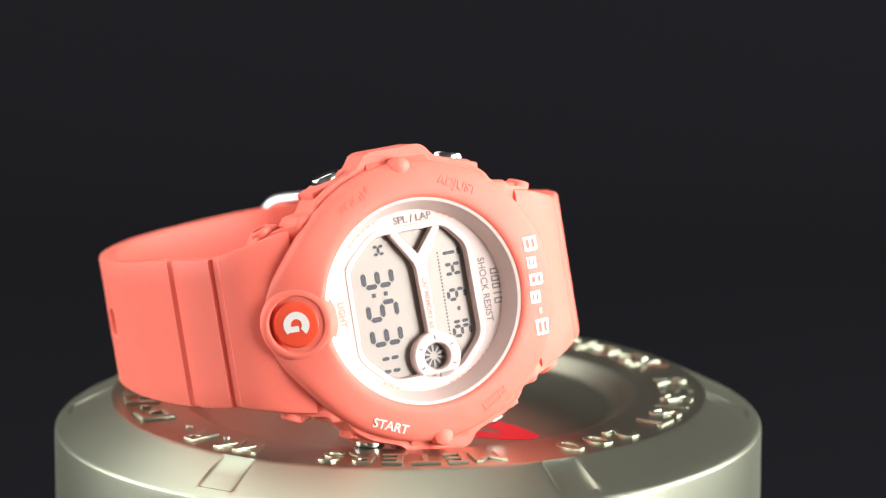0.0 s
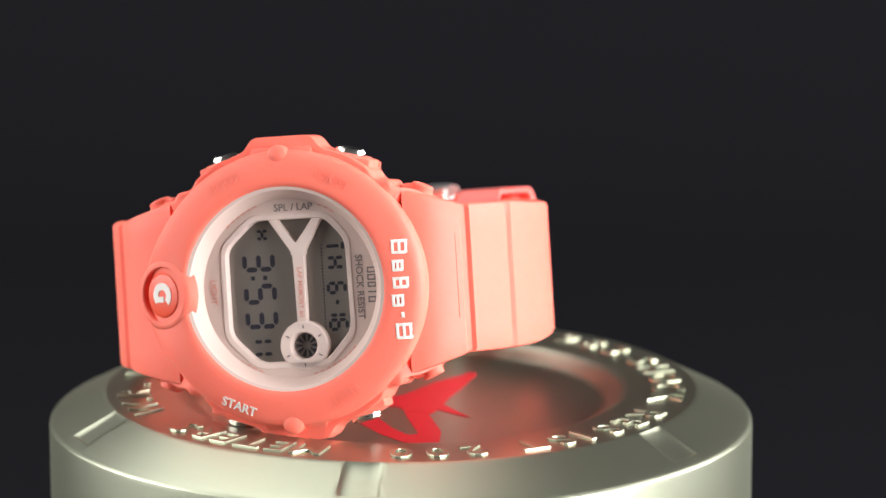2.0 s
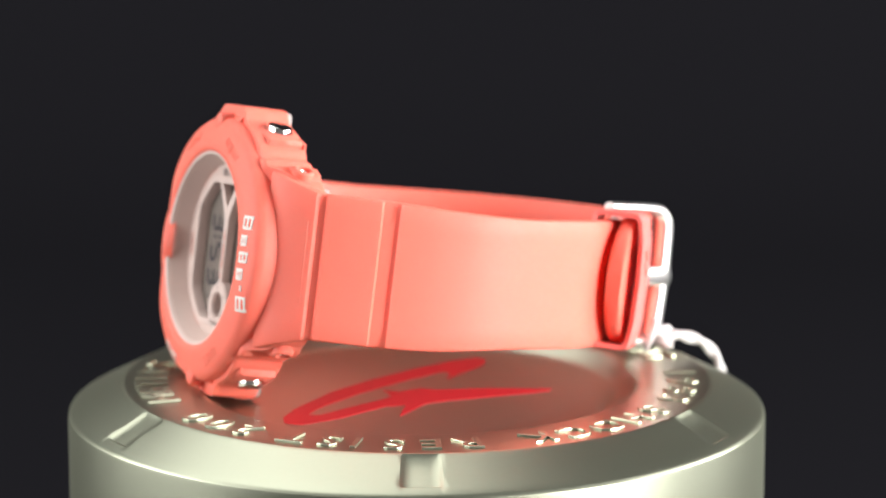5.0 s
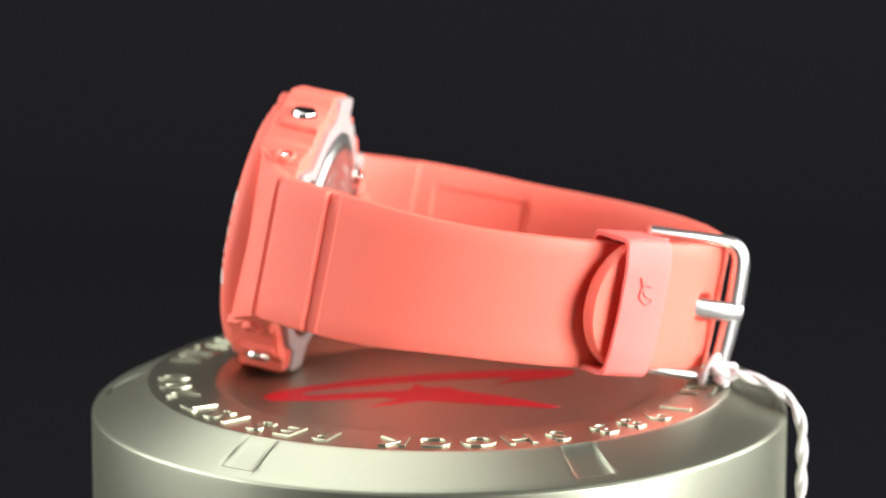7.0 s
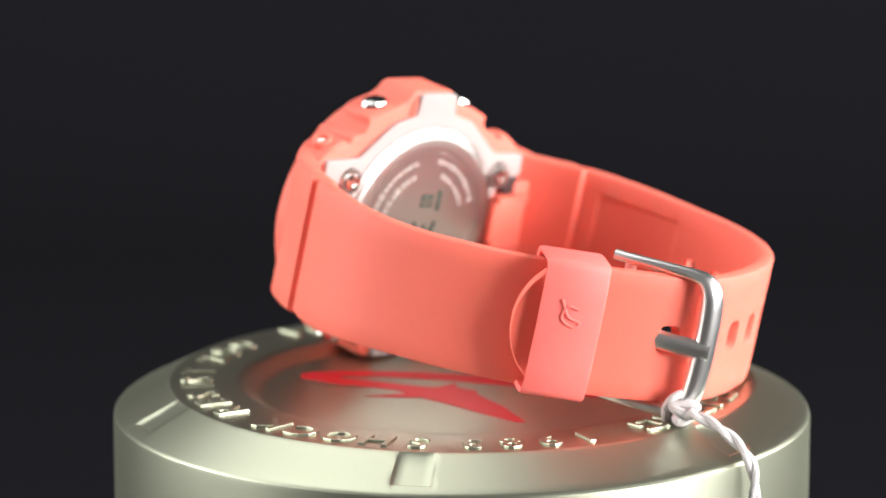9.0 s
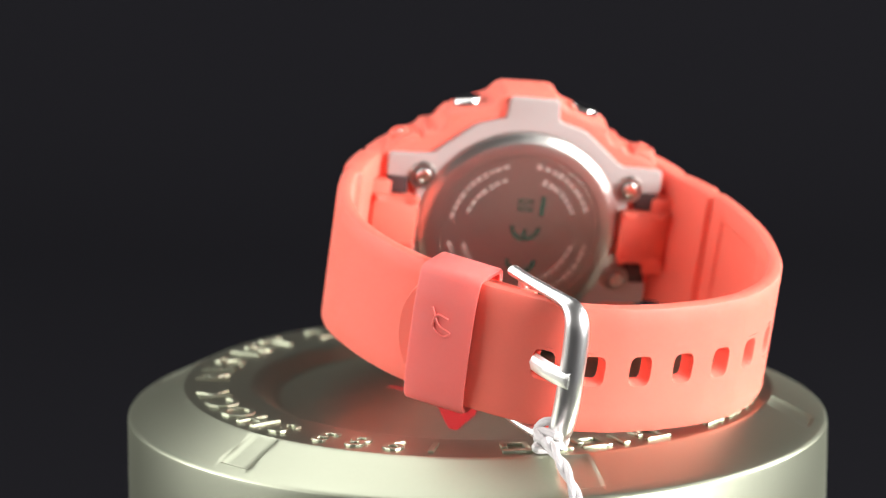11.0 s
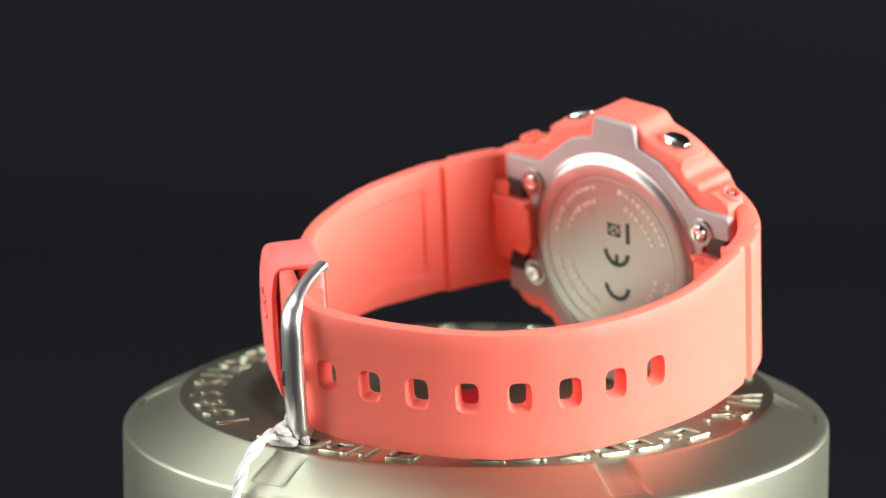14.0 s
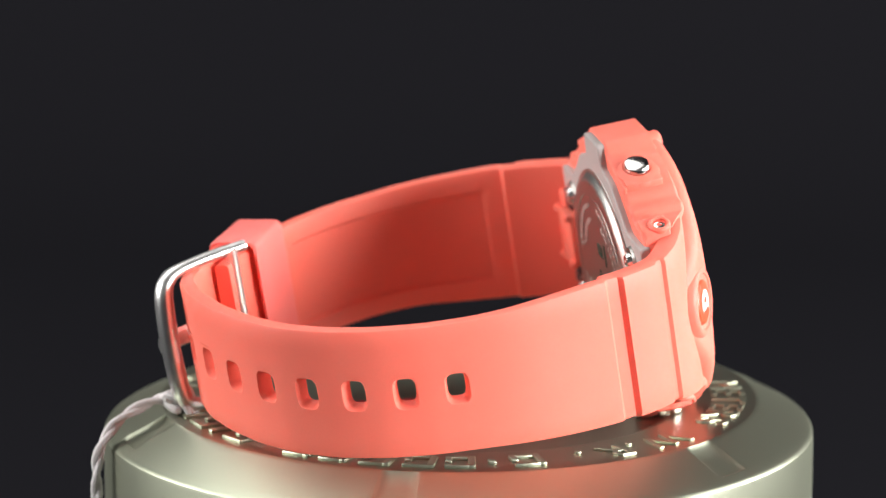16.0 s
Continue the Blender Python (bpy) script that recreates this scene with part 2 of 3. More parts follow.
    part("emblem_bar", prism(bar, 84.8, 85.0), RED_PAINT, top, "red painted arrow-shaped bar")

    # embossed letters, tops outwards, read clockwise
    def word(text, start, step):
        a = start
        for ch in text:
            m = Matrix.Rotation(radians(a - 90), 4, "Z") @ Matrix.Translation((0, 37.2, 87.1))
            part("letter", lettering(ch, 6.5, 0.30, m, bold=0.0, soft=0.07), TIN, top, sharp=25)
            a -= step if ch not in ".I" else step * 0.72
    word("1983", 92.5, 8.0)
    word("SHOCK", 57.7, 8.5)
    word("RESIST", 8.5, 7.7)
    word("200", -40.0, 7.4)
    word("METERS", -73.5, 6.3)
    word("W.R.", -124.5, 7.6)
    # marks that cannot be read, and the maker's word as plain shapes
    for a, w in ((-157.5, 4.4), (-164.5, 1.8), (-171, 4.2), (-179, 4.4), (-187.5, 4.4), (-196, 4.2), (-204, 4.4), (-221, 4.2), (-228.5, 1.4), (-235, 4.4), (-243, 4.2), (-251, 4.2)):
        m = Matrix.Rotation(radians(a - 90), 4, "Z") @ Matrix.Translation((0, 37.2, 87.1))
        if w < 2:
            bm = block((0, 0, 0.05), (1.1, 1.4 if w > 1.5 else 4.6, 0.6), 0.2)
        else:
            bm = joined(block((-w / 2 + 0.5, 0, 0.05), (1.0, 4.8, 0.6), 0.2), block((0.3, 1.9, 0.05), (w - 0.9, 0.95, 0.58), 0.2), block((0.3, -1.9, 0.05), (w - 1.2, 0.95, 0.58), 0.2), block((w / 2 - 0.7, -0.9, 0.05), (0.95, 2.2, 0.56), 0.2))
        bm.transform(m)
        part("embossed_mark", bm, TIN, top, sharp=25)
    return top


TIN_OB = tin()

# ---- the watch: x to twelve o'clock, y to nine o'clock, z out of the face ----
SHIFT = Vector((0.5, -20.6, -5.0))
WATCH_AT = Matrix(((0.92196, -0.15947, 0.35292, -0.00268), (0.37335, 0.12377, -0.91940, -0.0332), (0.10294, 0.97941, 0.17365, 0.1065), (0, 0, 0, 1))) @ Matrix.Translation(SHIFT * MM)
watch = empty("wristwatch", WATCH_AT)
tagged(watch, "coral resin digital wristwatch standing on edge on the tin, strap buckled", "wristwatch")
DOWN = Matrix.Rotation(radians(-90), 4, "Z")  # letters whose tops point to twelve o'clock


def mirror_outline(quarter):
    """A closed outline from one quarter (first axis y, then towards x)."""
    a = [(x, y) for x, y in quarter]
    b = [(x, -y) for x, y in reversed(quarter)]
    c = [(-x, -y) for x, y in quarter]
    d = [(-x, y) for x, y in reversed(quarter)]
    out = []
    for p in a + b + c + d:
        if not out or (Vector(p) - Vector(out[-1])).length > 0.05:
            out.append(p)
    return out


def case():
    quarter = [(4.0, 20.3), (5.2, 18.6), (6.0, 18.2), (9.4, 17.0), (12.0, 15.2), (12.7, 13.8), (14.6, 13.6), (15.1, 12.6), (17.4, 12.3), (19.6, 11.0), (20.6, 10.0), (20.9, 9.4)]
    out = [(x + 0.4, y) for x, y in rounded(mirror_outline(quarter), 1.1, 4)]
    body, edge = soft_prism(out, -8.8, -1.5, 0.55)
    loop = [body.edges.get((edge[i - 1], edge[i])) for i in range(len(edge))]
    hole = [body.verts.new((0.4 + 13.6 * math.cos(2 * math.pi * i / 64), 13.6 * math.sin(2 * math.pi * i / 64), -1.5)) for i in range(64)]
    floor = [body.verts.new((v.co.x, v.co.y, -4.4)) for v in hole]
    rim = [body.edges.new((hole[i], hole[(i + 1) % 64])) for i in range(64)]
    bmesh.ops.triangle_fill(body, edges=loop + rim, use_beauty=True)
    for i in range(64):
        body.faces.new((hole[i], hole[(i + 1) % 64], floor[(i + 1) % 64], floor[i]))
    body.faces.new(floor)
    for v in body.verts:
        v.co.z = min(v.co.z, -1.5 - 0.78 * max(0.0, abs(v.co.x - 0.4) - 14.6) - 0.12 * max(0.0, abs(v.co.y) - 14.0))
    cb = part("case", body, CORAL, watch)
    # top and bottom guards, higher than the shoulders
    for s in (1, -1):
        prof = rounded([(15.0, -1.0), (18.2, -1.3), (19.7, -2.5), (20.5, -4.8), (20.9, -6.6), (20.6, -8.4), (19.8, -9.2), (15.0, -9.2)], 0.5, 2)
        g = prism(prof, -4.8, 4.8, 0.5, 3)
        for v in g.verts:
            y, z, x = v.co
            v.co = (0.4 + x * (1 - 0.07 * max(0, y - 17.0)), (y - (0.30 + 0.11 * max(0.0, -z - 2.0) if s > 0 else 0.42)) * s, z)
        part("guard", g, CORAL, cb)
        for sx in (1, -1):
            pod = prism(rounded([(15.2 * sx, 9.0 * s), (15.4 * sx, 12.6 * s), (16.5 * sx, 13.2 * s), (19.3 * sx, 11.9 * s), (20.0 * sx, 9.0 * s)][:: s * sx], 0.7), -8.6, -4.9, 0.7, 3)
            pb = part("screw_lug", pod, CORAL, cb)
            sc = lathe([(0, -0.12), (0.3, -0.12), (0.4, 0.05), (0.72, 0.0), (0.85, -0.2), (0.9, -0.7), (0, -0.7)], 16)
            sc.transform(Matrix.Translation((18.3 * sx + 0.2, 12.5 * s, -6.1)) @ Matrix.Rotation(radians(-90 * s), 4, "X") @ Matrix.Rotation(radians(22 * sx), 4, "Y"))
            ring = lathe([(0.95, -0.5), (0.95, 0.25), (1.1, 0.36), (1.3, 0.32), (1.5, 0.1), (1.52, -2.6)], 24)
            ring.transform(Matrix.Translation((18.3 * sx + 0.2, 12.5 * s, -6.1)) @ Matrix.Rotation(radians(-90 * s), 4, "X") @ Matrix.Rotation(radians(22 * sx), 4, "Y"))
            part("screw_collar", ring, CORAL, cb)
            part("lug_screw", sc, STEEL, cb, "small steel screw end")


case()


BEZEL = [(0.0, -2.9), (0.01, -0.9), (0.035, 0.1), (0.09, 0.60), (0.18, 0.74), (0.33, 0.68), (0.55, 0.46), (0.75, 0.18), (0.90, -0.18), (0.97, -0.65), (1.0, -1.5), (1.0, -3.2), (0.97, -4.0), (0.6, -4.0)]


def bezel_shape(a):
    """Outer radius of the ring and how far its lobe reaches at the angle a."""
    lobe = math.exp(-((a % (2 * math.pi) - math.pi) / 0.36) ** 2)
    return 1.0 / math.sqrt((math.cos(a) / 18.9) ** 2 + (math.sin(a) / 18.5) ** 2) + 2.3 * lobe, lobe


def bezel_z(x, y):
    """Height of the ring's front at a place."""
    r, a = math.hypot(x - 0.4, y), math.atan2(y, x - 0.4)
    ro, lobe = bezel_shape(a)
    f = min(0.97, max(0.05, (r - 13.25) / (ro - 13.25)))
    z = float(np.interp(f, [p[0] for p in BEZEL[:10]], [p[1] for p in BEZEL[:10]]))
    return z - 0.05 * (x / 10.0) ** 2 - 0.04 * (y / 10.0) ** 2 - 0.60 * lobe * max(0, r - 14.0)


def draped(bm):
    """Lays a flat shape on the ring's front."""
    for v in bm.verts:
        v.co.z += bezel_z(v.co.x, v.co.y) + 0.01
    return bm


def bezel():
    """The round front ring with its lobe for the light button."""
    n = 144
    bm = bmesh.new()
    rings = []
    prof = BEZEL
    for f, z in prof:
        ring = []
        for i in range(n):
            a = 2 * math.pi * i / n
            ca, sa = math.cos(a), math.sin(a)
            ri = 13.25
            ro, lobe = bezel_shape(a)
            r = ri + (ro - ri) * f
            x, y = 0.4 + r * ca, r * sa
            zz = z - (0.05 * (x / 10.0) ** 2 + 0.04 * (y / 10) ** 2) * (1 if f > 0.02 else 0) - 0.60 * lobe * max(0, r - 14.0)
            ring.append(bm.verts.new((x, y, zz)))
        rings.append(ring)
    for a, b in zip(rings, rings[1:]):
        for i in range(n):
            bm.faces.new((a[i], a[(i + 1) % n], b[(i + 1) % n], b[i]))
    bz = part("bezel", bm, CORAL, watch, sharp=60)
    # round studs at nine and three o'clock
    for y in (17.7, -17.9):
        b = lathe([(0, 0.5), (0.8, 0.42), (1.25, 0.15), (1.45, -0.25), (1.45, -1.5), (0, -1.5)], 24)
        b.transform(Matrix.Translation((0.3, y, -0.3)))
        part("stud", b, CORAL, bz)
    # raised collar, dished button and its ring emblem
    gx, gy = -16.75, 0.0
    tilt = Matrix.Translation((gx, gy, -1.5)) @ Matrix.Rotation(radians(-29), 4, "Y")
    c = lathe([(3.7, -1.2), (3.7, 0.25), (3.85, 0.48), (4.15, 0.52), (4.5, 0.38), (4.85, 0.0), (5.2, -1.2)], 40)
    c.transform(tilt)
    part("button_collar", c, CORAL, bz)
    gb = lathe([(0, 0.50), (2.3, 0.50), (2.8, 0.40), (3.1, 0.1), (3.2, -0.5), (3.2, -2.0), (0, -2.0)], 40)
    gb.transform(tilt)
    gb = part("light_button", gb, CORAL_DEEP, watch, "deep coral round front button")
    bm = bmesh.new()
    lo, hi = radians(-50), radians(220)
    ra, rb = 0.75, 1.7
    prev = None
    for i in range(25):
        a = lo + (hi - lo) * i / 24
        q = [bm.verts.new((r * math.cos(a), r * math.sin(a), z)) for r, z in ((ra, 0.45), (ra, 0.58), (rb, 0.58), (rb, 0.45))]
        if prev:
            for k in range(4):
                bm.faces.new((prev[k], prev[(k + 1) % 4], q[(k + 1) % 4], q[k]))
        else:
            bm.faces.new(q)
        prev = q
    bm.faces.new(prev[::-1])
    bm = joined(bm, block((-0.5, -0.55, 0.52), (1.5, 0.75, 0.13), 0.0))
    bm.transform(tilt)
    part("button_emblem", bm, WHITE_INK, gb, "white ring emblem")
    # raised words on the ring
    for text, x, y, turn, size, mat, lab in (("START", -6.9, -15.35, -23, 1.7, WHITE_INK, "white printed word"), ("ADJUST", 7.5, 14.2, -27, 1.65, CORAL, ""), ("MODE", -6.9, 14.6, 205, 1.75, CORAL, ""), ("RESET", 7.9, -14.4, 209, 1.65, CORAL, "")):
        m = Matrix.Translation((x, y, 0.02)) @ Matrix.Rotation(radians(turn), 4, "Z")
        part("word", draped(lettering(text, size, 0.2 if mat is WHITE_INK else 0.12, m, bold=0.03)), mat, bz, lab)
    # the maker's mark at twelve o'clock, as plain white bars
    y = 5.75
    for w, h, dx in ((2.0, 2.1, 0.0), (1.6, 1.5, -0.28), (1.6, 2.1, 0.0), (1.7, 1.6, -0.5), (0.75, 0.4, 0.0), (2.2, 2.1, 0.0)):
        x = 16.35 + dx
        if w > 1:
            bars = [block((x, y - 0.24, 0.0), (h, 0.42, 0.16), 0.03), block((x, y - w + 0.24, 0.0), (h * 0.8, 0.42, 0.16), 0.03)]
            bars += [block((x + k * (h - 0.4) / 2, y - w / 2, 0.0), (0.36, w - 0.3, 0.16), 0.03) for k in (-1, 0, 1)]
            b = joined(*bars)
        else:
            b = block((x, y - w / 2, 0.0), (h, w, 0.16), 0.03)
        part("brand_bar", draped(b), WHITE_INK, bz, "white printed bar")
        y -= w + 0.68


bezel()

OCT = [(-4.2, 9.3), (5.7, 9.3), (8.4, 6.2), (8.6, -6.0), (5.0, -9.9), (-4.4, -9.9), (-8.3, -6.0), (-8.3, 5.6)]


def ring_plate(inner, outer_r, z0, z1, n_mat, name, parent, cx=0.4):
    """A round plate with a hole of the given outline through it."""
    bm = bmesh.new()
    n = 96
    per = []
    pts = [Vector(p) for p in inner]
    for i in range(n):
        a = 2 * math.pi * i / n
        d = Vector((math.cos(a), math.sin(a)))
        best = None
        for p, q in zip(pts, pts[1:] + pts[:1]):
            e = q - p
            den = d.x * e.y - d.y * e.x
            if abs(den) < 1e-9:
                continue
            t = (p.x * e.y - p.y * e.x) / den
            u = (p.x * d.y - p.y * d.x) / den
            if t > 0 and -1e-6 <= u <= 1 + 1e-6 and (best is None or t < best):
                best = t
        per.append((d * best, Vector((cx + outer_r * d.x, outer_r * d.y))))
    rings = [[bm.verts.new((*a, z0)) for a, b in per], [bm.verts.new((*a, z1 - 0.12)) for a, b in per], [bm.verts.new((*(a * 1.012), z1)) for a, b in per], [bm.verts.new((*b, z1)) for a, b in per]]
    for a, b in zip(rings, rings[1:]):
        for i in range(n):
            bm.faces.new((a[i], a[(i + 1) % n], b[(i + 1) % n], b[i]))
    return part(name, bm, n_mat, parent)


def seg_digit(ch, h, w, t):
    """Seven-segment strokes of a digit or simple letter, centred, tops to +y."""
    on = {"0": "abcdef", "1": "bc", "3": "abcdg", "5": "acdfg", "6": "acdefg", "9": "abcdfg", "H": "bcefg", "T": "ai", "-": "g", "P": "abefg"}[ch]
    g = 0.08 * h
    box = {"a": ((0, h / 2), (w - g, t)), "d": ((0, -h / 2), (w - g, t)), "g": ((0, 0), (w - g, t)), "b": ((w / 2, h / 4), (t, h / 2 - g)), "c": ((w / 2, -h / 4), (t, h / 2 - g)), "f": ((-w / 2, h / 4), (t, h / 2 - g)), "e": ((-w / 2, -h / 4), (t, h / 2 - g)), "i": ((0, -t / 2), (t, h - t))}
    out = []
    for k in on:
        (x, y), (sx, sy) = box[k]
        c = min(sx, sy) * 0.45
        if sx >= sy:
            o = [(x - sx / 2, y), (x - sx / 2 + c, y - sy / 2), (x + sx / 2 - c, y - sy / 2), (x + sx / 2, y), (x + sx / 2 - c, y + sy / 2), (x - sx / 2 + c, y + sy / 2)]
        else:
            o = [(x, y - sy / 2), (x + sx / 2, y - sy / 2 + c), (x + sx / 2, y + sy / 2 - c), (x, y + sy / 2), (x - sx / 2, y + sy / 2 - c), (x - sx / 2, y - sy / 2 + c)]
        out.append(prism(o, 0, 0.05))
    return joined(*out)


def dial():
    d = ring_plate([(x * 1.06, y * 1.05) for x, y in OCT], 13.3, -3.2, -2.35, DIAL, "dial", watch)
    d["label"] = "pale pink dial ring"
    # white frame round the display window
    bm = bmesh.new()
    rings = []
    for s, z in ((0.985, -3.7), (0.985, -2.5), (1.0, -2.2), (1.065, -2.2), (1.08, -2.36)):
        rings.append([bm.verts.new((x * s, y * s, z)) for x, y in rounded(OCT, 1.2, 3)])
    m = len(rings[0])
    for a, b in zip(rings, rings[1:]):
        for i in range(m):
            bm.faces.new((a[i], a[(i + 1) % m], b[(i + 1) % m], b[i]))
    part("window_frame", bm, DIAL_WHITE, d, "white raised window frame")
    lcd = part("display", prism([(x * 1.02, y * 1.02) for x, y in OCT], -4.2, -3.7), LCD, watch, "grey liquid crystal display")
    z = -3.69

    def digit(ch, x, y, h, w, t):
        b = seg_digit(ch, h, w, t)
        b.transform(Matrix.Translation((x, y, z)) @ DOWN)
        part("segment_digit", b, LCD_INK, lcd, "dark display digit")
    # 3:53 and the seconds, read downwards
    for ch, y in (("3", 3.75), ("5", -0.6), ("3", -3.9)):
        digit(ch, -4.1, y, 3.9, 2.1, 0.66)
    for x in (-3.3, -5.0):
        part("colon_dot", block((x, 1.55, z + 0.025), (0.55, 0.55, 0.05), 0), LCD_INK, lcd)
    for ch, y in (("1", -6.3), ("1", -8.0)):
        digit(ch, -4.1, y, 2.6, 1.3, 0.5)
    digit("H", -3.4, 7.3, 1.6, 1.0, 0.4)
    for ch, y in (("T", 5.3), ("H", 3.1), ("6", -0.3), ("-", -2.2), ("1", -3.3), ("6", -5.2)):
        digit(ch, 6.5, y, 2.3, 1.25 if ch != "-" else 0.9, 0.46)
    part("dotted_line", joined(*[block((4.7, 5.5 - i * 0.45, z + 0.02), (0.22, 0.22, 0.04), 0) for i in range(26)]), LCD_INK, lcd)
    # Y-shaped bridge and ring over the display
    arm = [(-2.4, 9.6), (-1.1, 9.6), (1.55, 5.7), (4.2, 9.6), (5.5, 9.6), (2.55, 4.6), (2.55, -5.4), (1.15, -5.4), (1.0, 4.6)]
    part("bridge", prism(rounded(arm[::-1], 0.3, 2), -3.6, -2.35, 0.18), DIAL_WHITE, watch, "pale pink Y-shaped bridge over the display")
    r = lathe([(1.75, -3.68), (1.75, -2.5), (1.95, -2.2), (3.1, -2.2), (3.35, -2.45), (3.35, -3.68)], 40, 1.95, -7.75)
    ring = part("small_dial", r, DIAL_WHITE, watch, "pale pink ring round the sub-display")
    for i in range(10):
        a = 2 * math.pi * i / 10
        b = prism([(0.55, -0.08), (1.5, -0.28), (1.5, 0.28), (0.55, 0.08)], 0, 0.05)
        b.transform(Matrix.Translation((1.95, -7.75, z)) @ Matrix.Rotation(a, 4, "Z"))
        part("display_blade", b, LCD_INK, ring)
    for i in range(6):
        a = math.pi / 6 + math.pi / 3 * i
        b = prism([(2.3, -0.09), (2.8, -0.09), (2.8, 0.09), (2.3, 0.09)], 0, 0.05)
        b.transform(Matrix.Translation((1.95, -7.75, -2.18)) @ Matrix.Rotation(a, 4, "Z"))
        part("ring_tick", b, GREY_INK, ring)
    # printed words
    for text, x, y, turn, size, mat in (("SPL / LAP", 1.5, 10.75, 0, 1.35, GREY_INK), ("SHOCK RESIST", 10.05, -0.3, -90, 1.32, GREY_INK), ("LIGHT", -10.2, 0.0, -90, 1.2, RED_INK), ("LAP MEMORY 60", 1.85, -0.6, -90, 0.92, RED_INK)):
        zz = -2.3 if abs(x) > 3 or y > 5 else -2.33
        part("dial_word", lettering(text, size, 0.06, Matrix.Translation((x, y, zz)) @ Matrix.Rotation(radians(turn), 4, "Z"), bold=0.015), mat, d)
    for text, rr, mid, step, size, flip in (("WATER 20BAR RESIST", 12.2, 3, 4.4, 1.05, 0), ("STOP", 12.1, 240, 4.6, 1.15, 1)):
        k = (len(text) - 1) / 2
        bs = []
        for i, ch in enumerate(text):
            if ch == " ":
                continue
            a = mid + (i - k) * step * (1 if flip else -1)
            m = Matrix.Rotation(radians(a - 90), 4, "Z") @ Matrix.Translation((0, rr, -2.32)) @ Matrix.Rotation(math.pi if flip else 0, 4, "Z")
            bs.append(lettering(ch, size, 0.05, m))
        b = joined(*bs)
        b.transform(Matrix.Translation((0.4, 0, 0)))
        part("dial_word", b, RED_INK, d)
    for mid, count in ((122, 6), (62, 3), (300, 8)):
        for i in range(count):
            b = block((0, 12.1, -2.34), (0.62, 0.72, 0.04), 0)
            b.transform(Matrix.Translation((0.4, 0, 0)) @ Matrix.Rotation(radians(mid - 90 + (i - (count - 1) / 2) * 4.4), 4, "Z"))
            part("print_bar", b, RED_INK, d)
    for i, w in enumerate((0.8, 0.8, 0.7, 0.3, 0.8)):
        y = 1.9 - i * 0.98
        bars = [block((11.7, y + k * (w - 0.2) / 2, -2.33), (1.15, 0.2, 0.05), 0) for k in ((-1, 1) if w > 0.4 else (0,))]
        bars += [block((11.7 + k * 0.48, y, -2.33), (0.18, w - 0.15, 0.048), 0) for k in ((-1, 1) if w > 0.4 else ())]
        part("maker_bar", joined(*bars), GREY_INK, d, "small grey printed bar")
    # slanted inner wall between glass and dial is the bezel's; the glass lies just below its rim
    part("flange", lathe([(13.70, 0.34), (13.2, 0.24), (11.95, -2.30), (12.3, -2.5), (13.24, -2.5)], 96, 0.4, 0, True), DIAL, watch, "pale pink sloping flange")
    gl = part("glass", lathe([(13.04, -0.08), (6, -0.05), (0, -0.03)], 72, 0.4, 0), GLASS, watch, "clear flat watch glass", keep=True)
    gl.visible_shadow = False


dial()


def buttons():
    for sx in (1, -1):
        for s in (1, -1):
            m = Matrix.Translation((8.6 * sx + 0.4, 17.55 * s, -5.7)) @ Matrix.Rotation(radians(-14 * sx * s), 4, "Z") @ Matrix.Rotation(radians(-90 * s), 4, "X")
            b = lathe([(0, 0.80), (1.2, 0.78), (1.42, 0.66), (1.54, 0.4), (1.55, -0.2), (1.55, -1.5), (0, -1.5)], 28)
            b.transform(Matrix.Diagonal((1.35, 1.1, 1, 1)))
            b.transform(m)
            pb = part("push_button", b, STEEL, watch, "polished steel push button")
            c = lathe([(1.62, -0.8), (1.62, -0.1), (1.75, 0.0), (2.2, -0.08), (2.7, -0.4), (2.8, -0.9)], 28)
            c.transform(Matrix.Diagonal((1.32, 1.1, 1, 1)))
            c.transform(m)
            part("button_collar", c, CORAL, pb)
            # raised pad round the button, with a ridge along its foot
            pad = joined(block((0, 0, -1.15), (7.0, 5.2, 1.7), 0.4), block((0, 2.75, -1.3), (7.4, 0.5, 1.5), 0.2))
            pad.transform(m)
            part("button_pad", pad, CORAL, pb)


buttons()


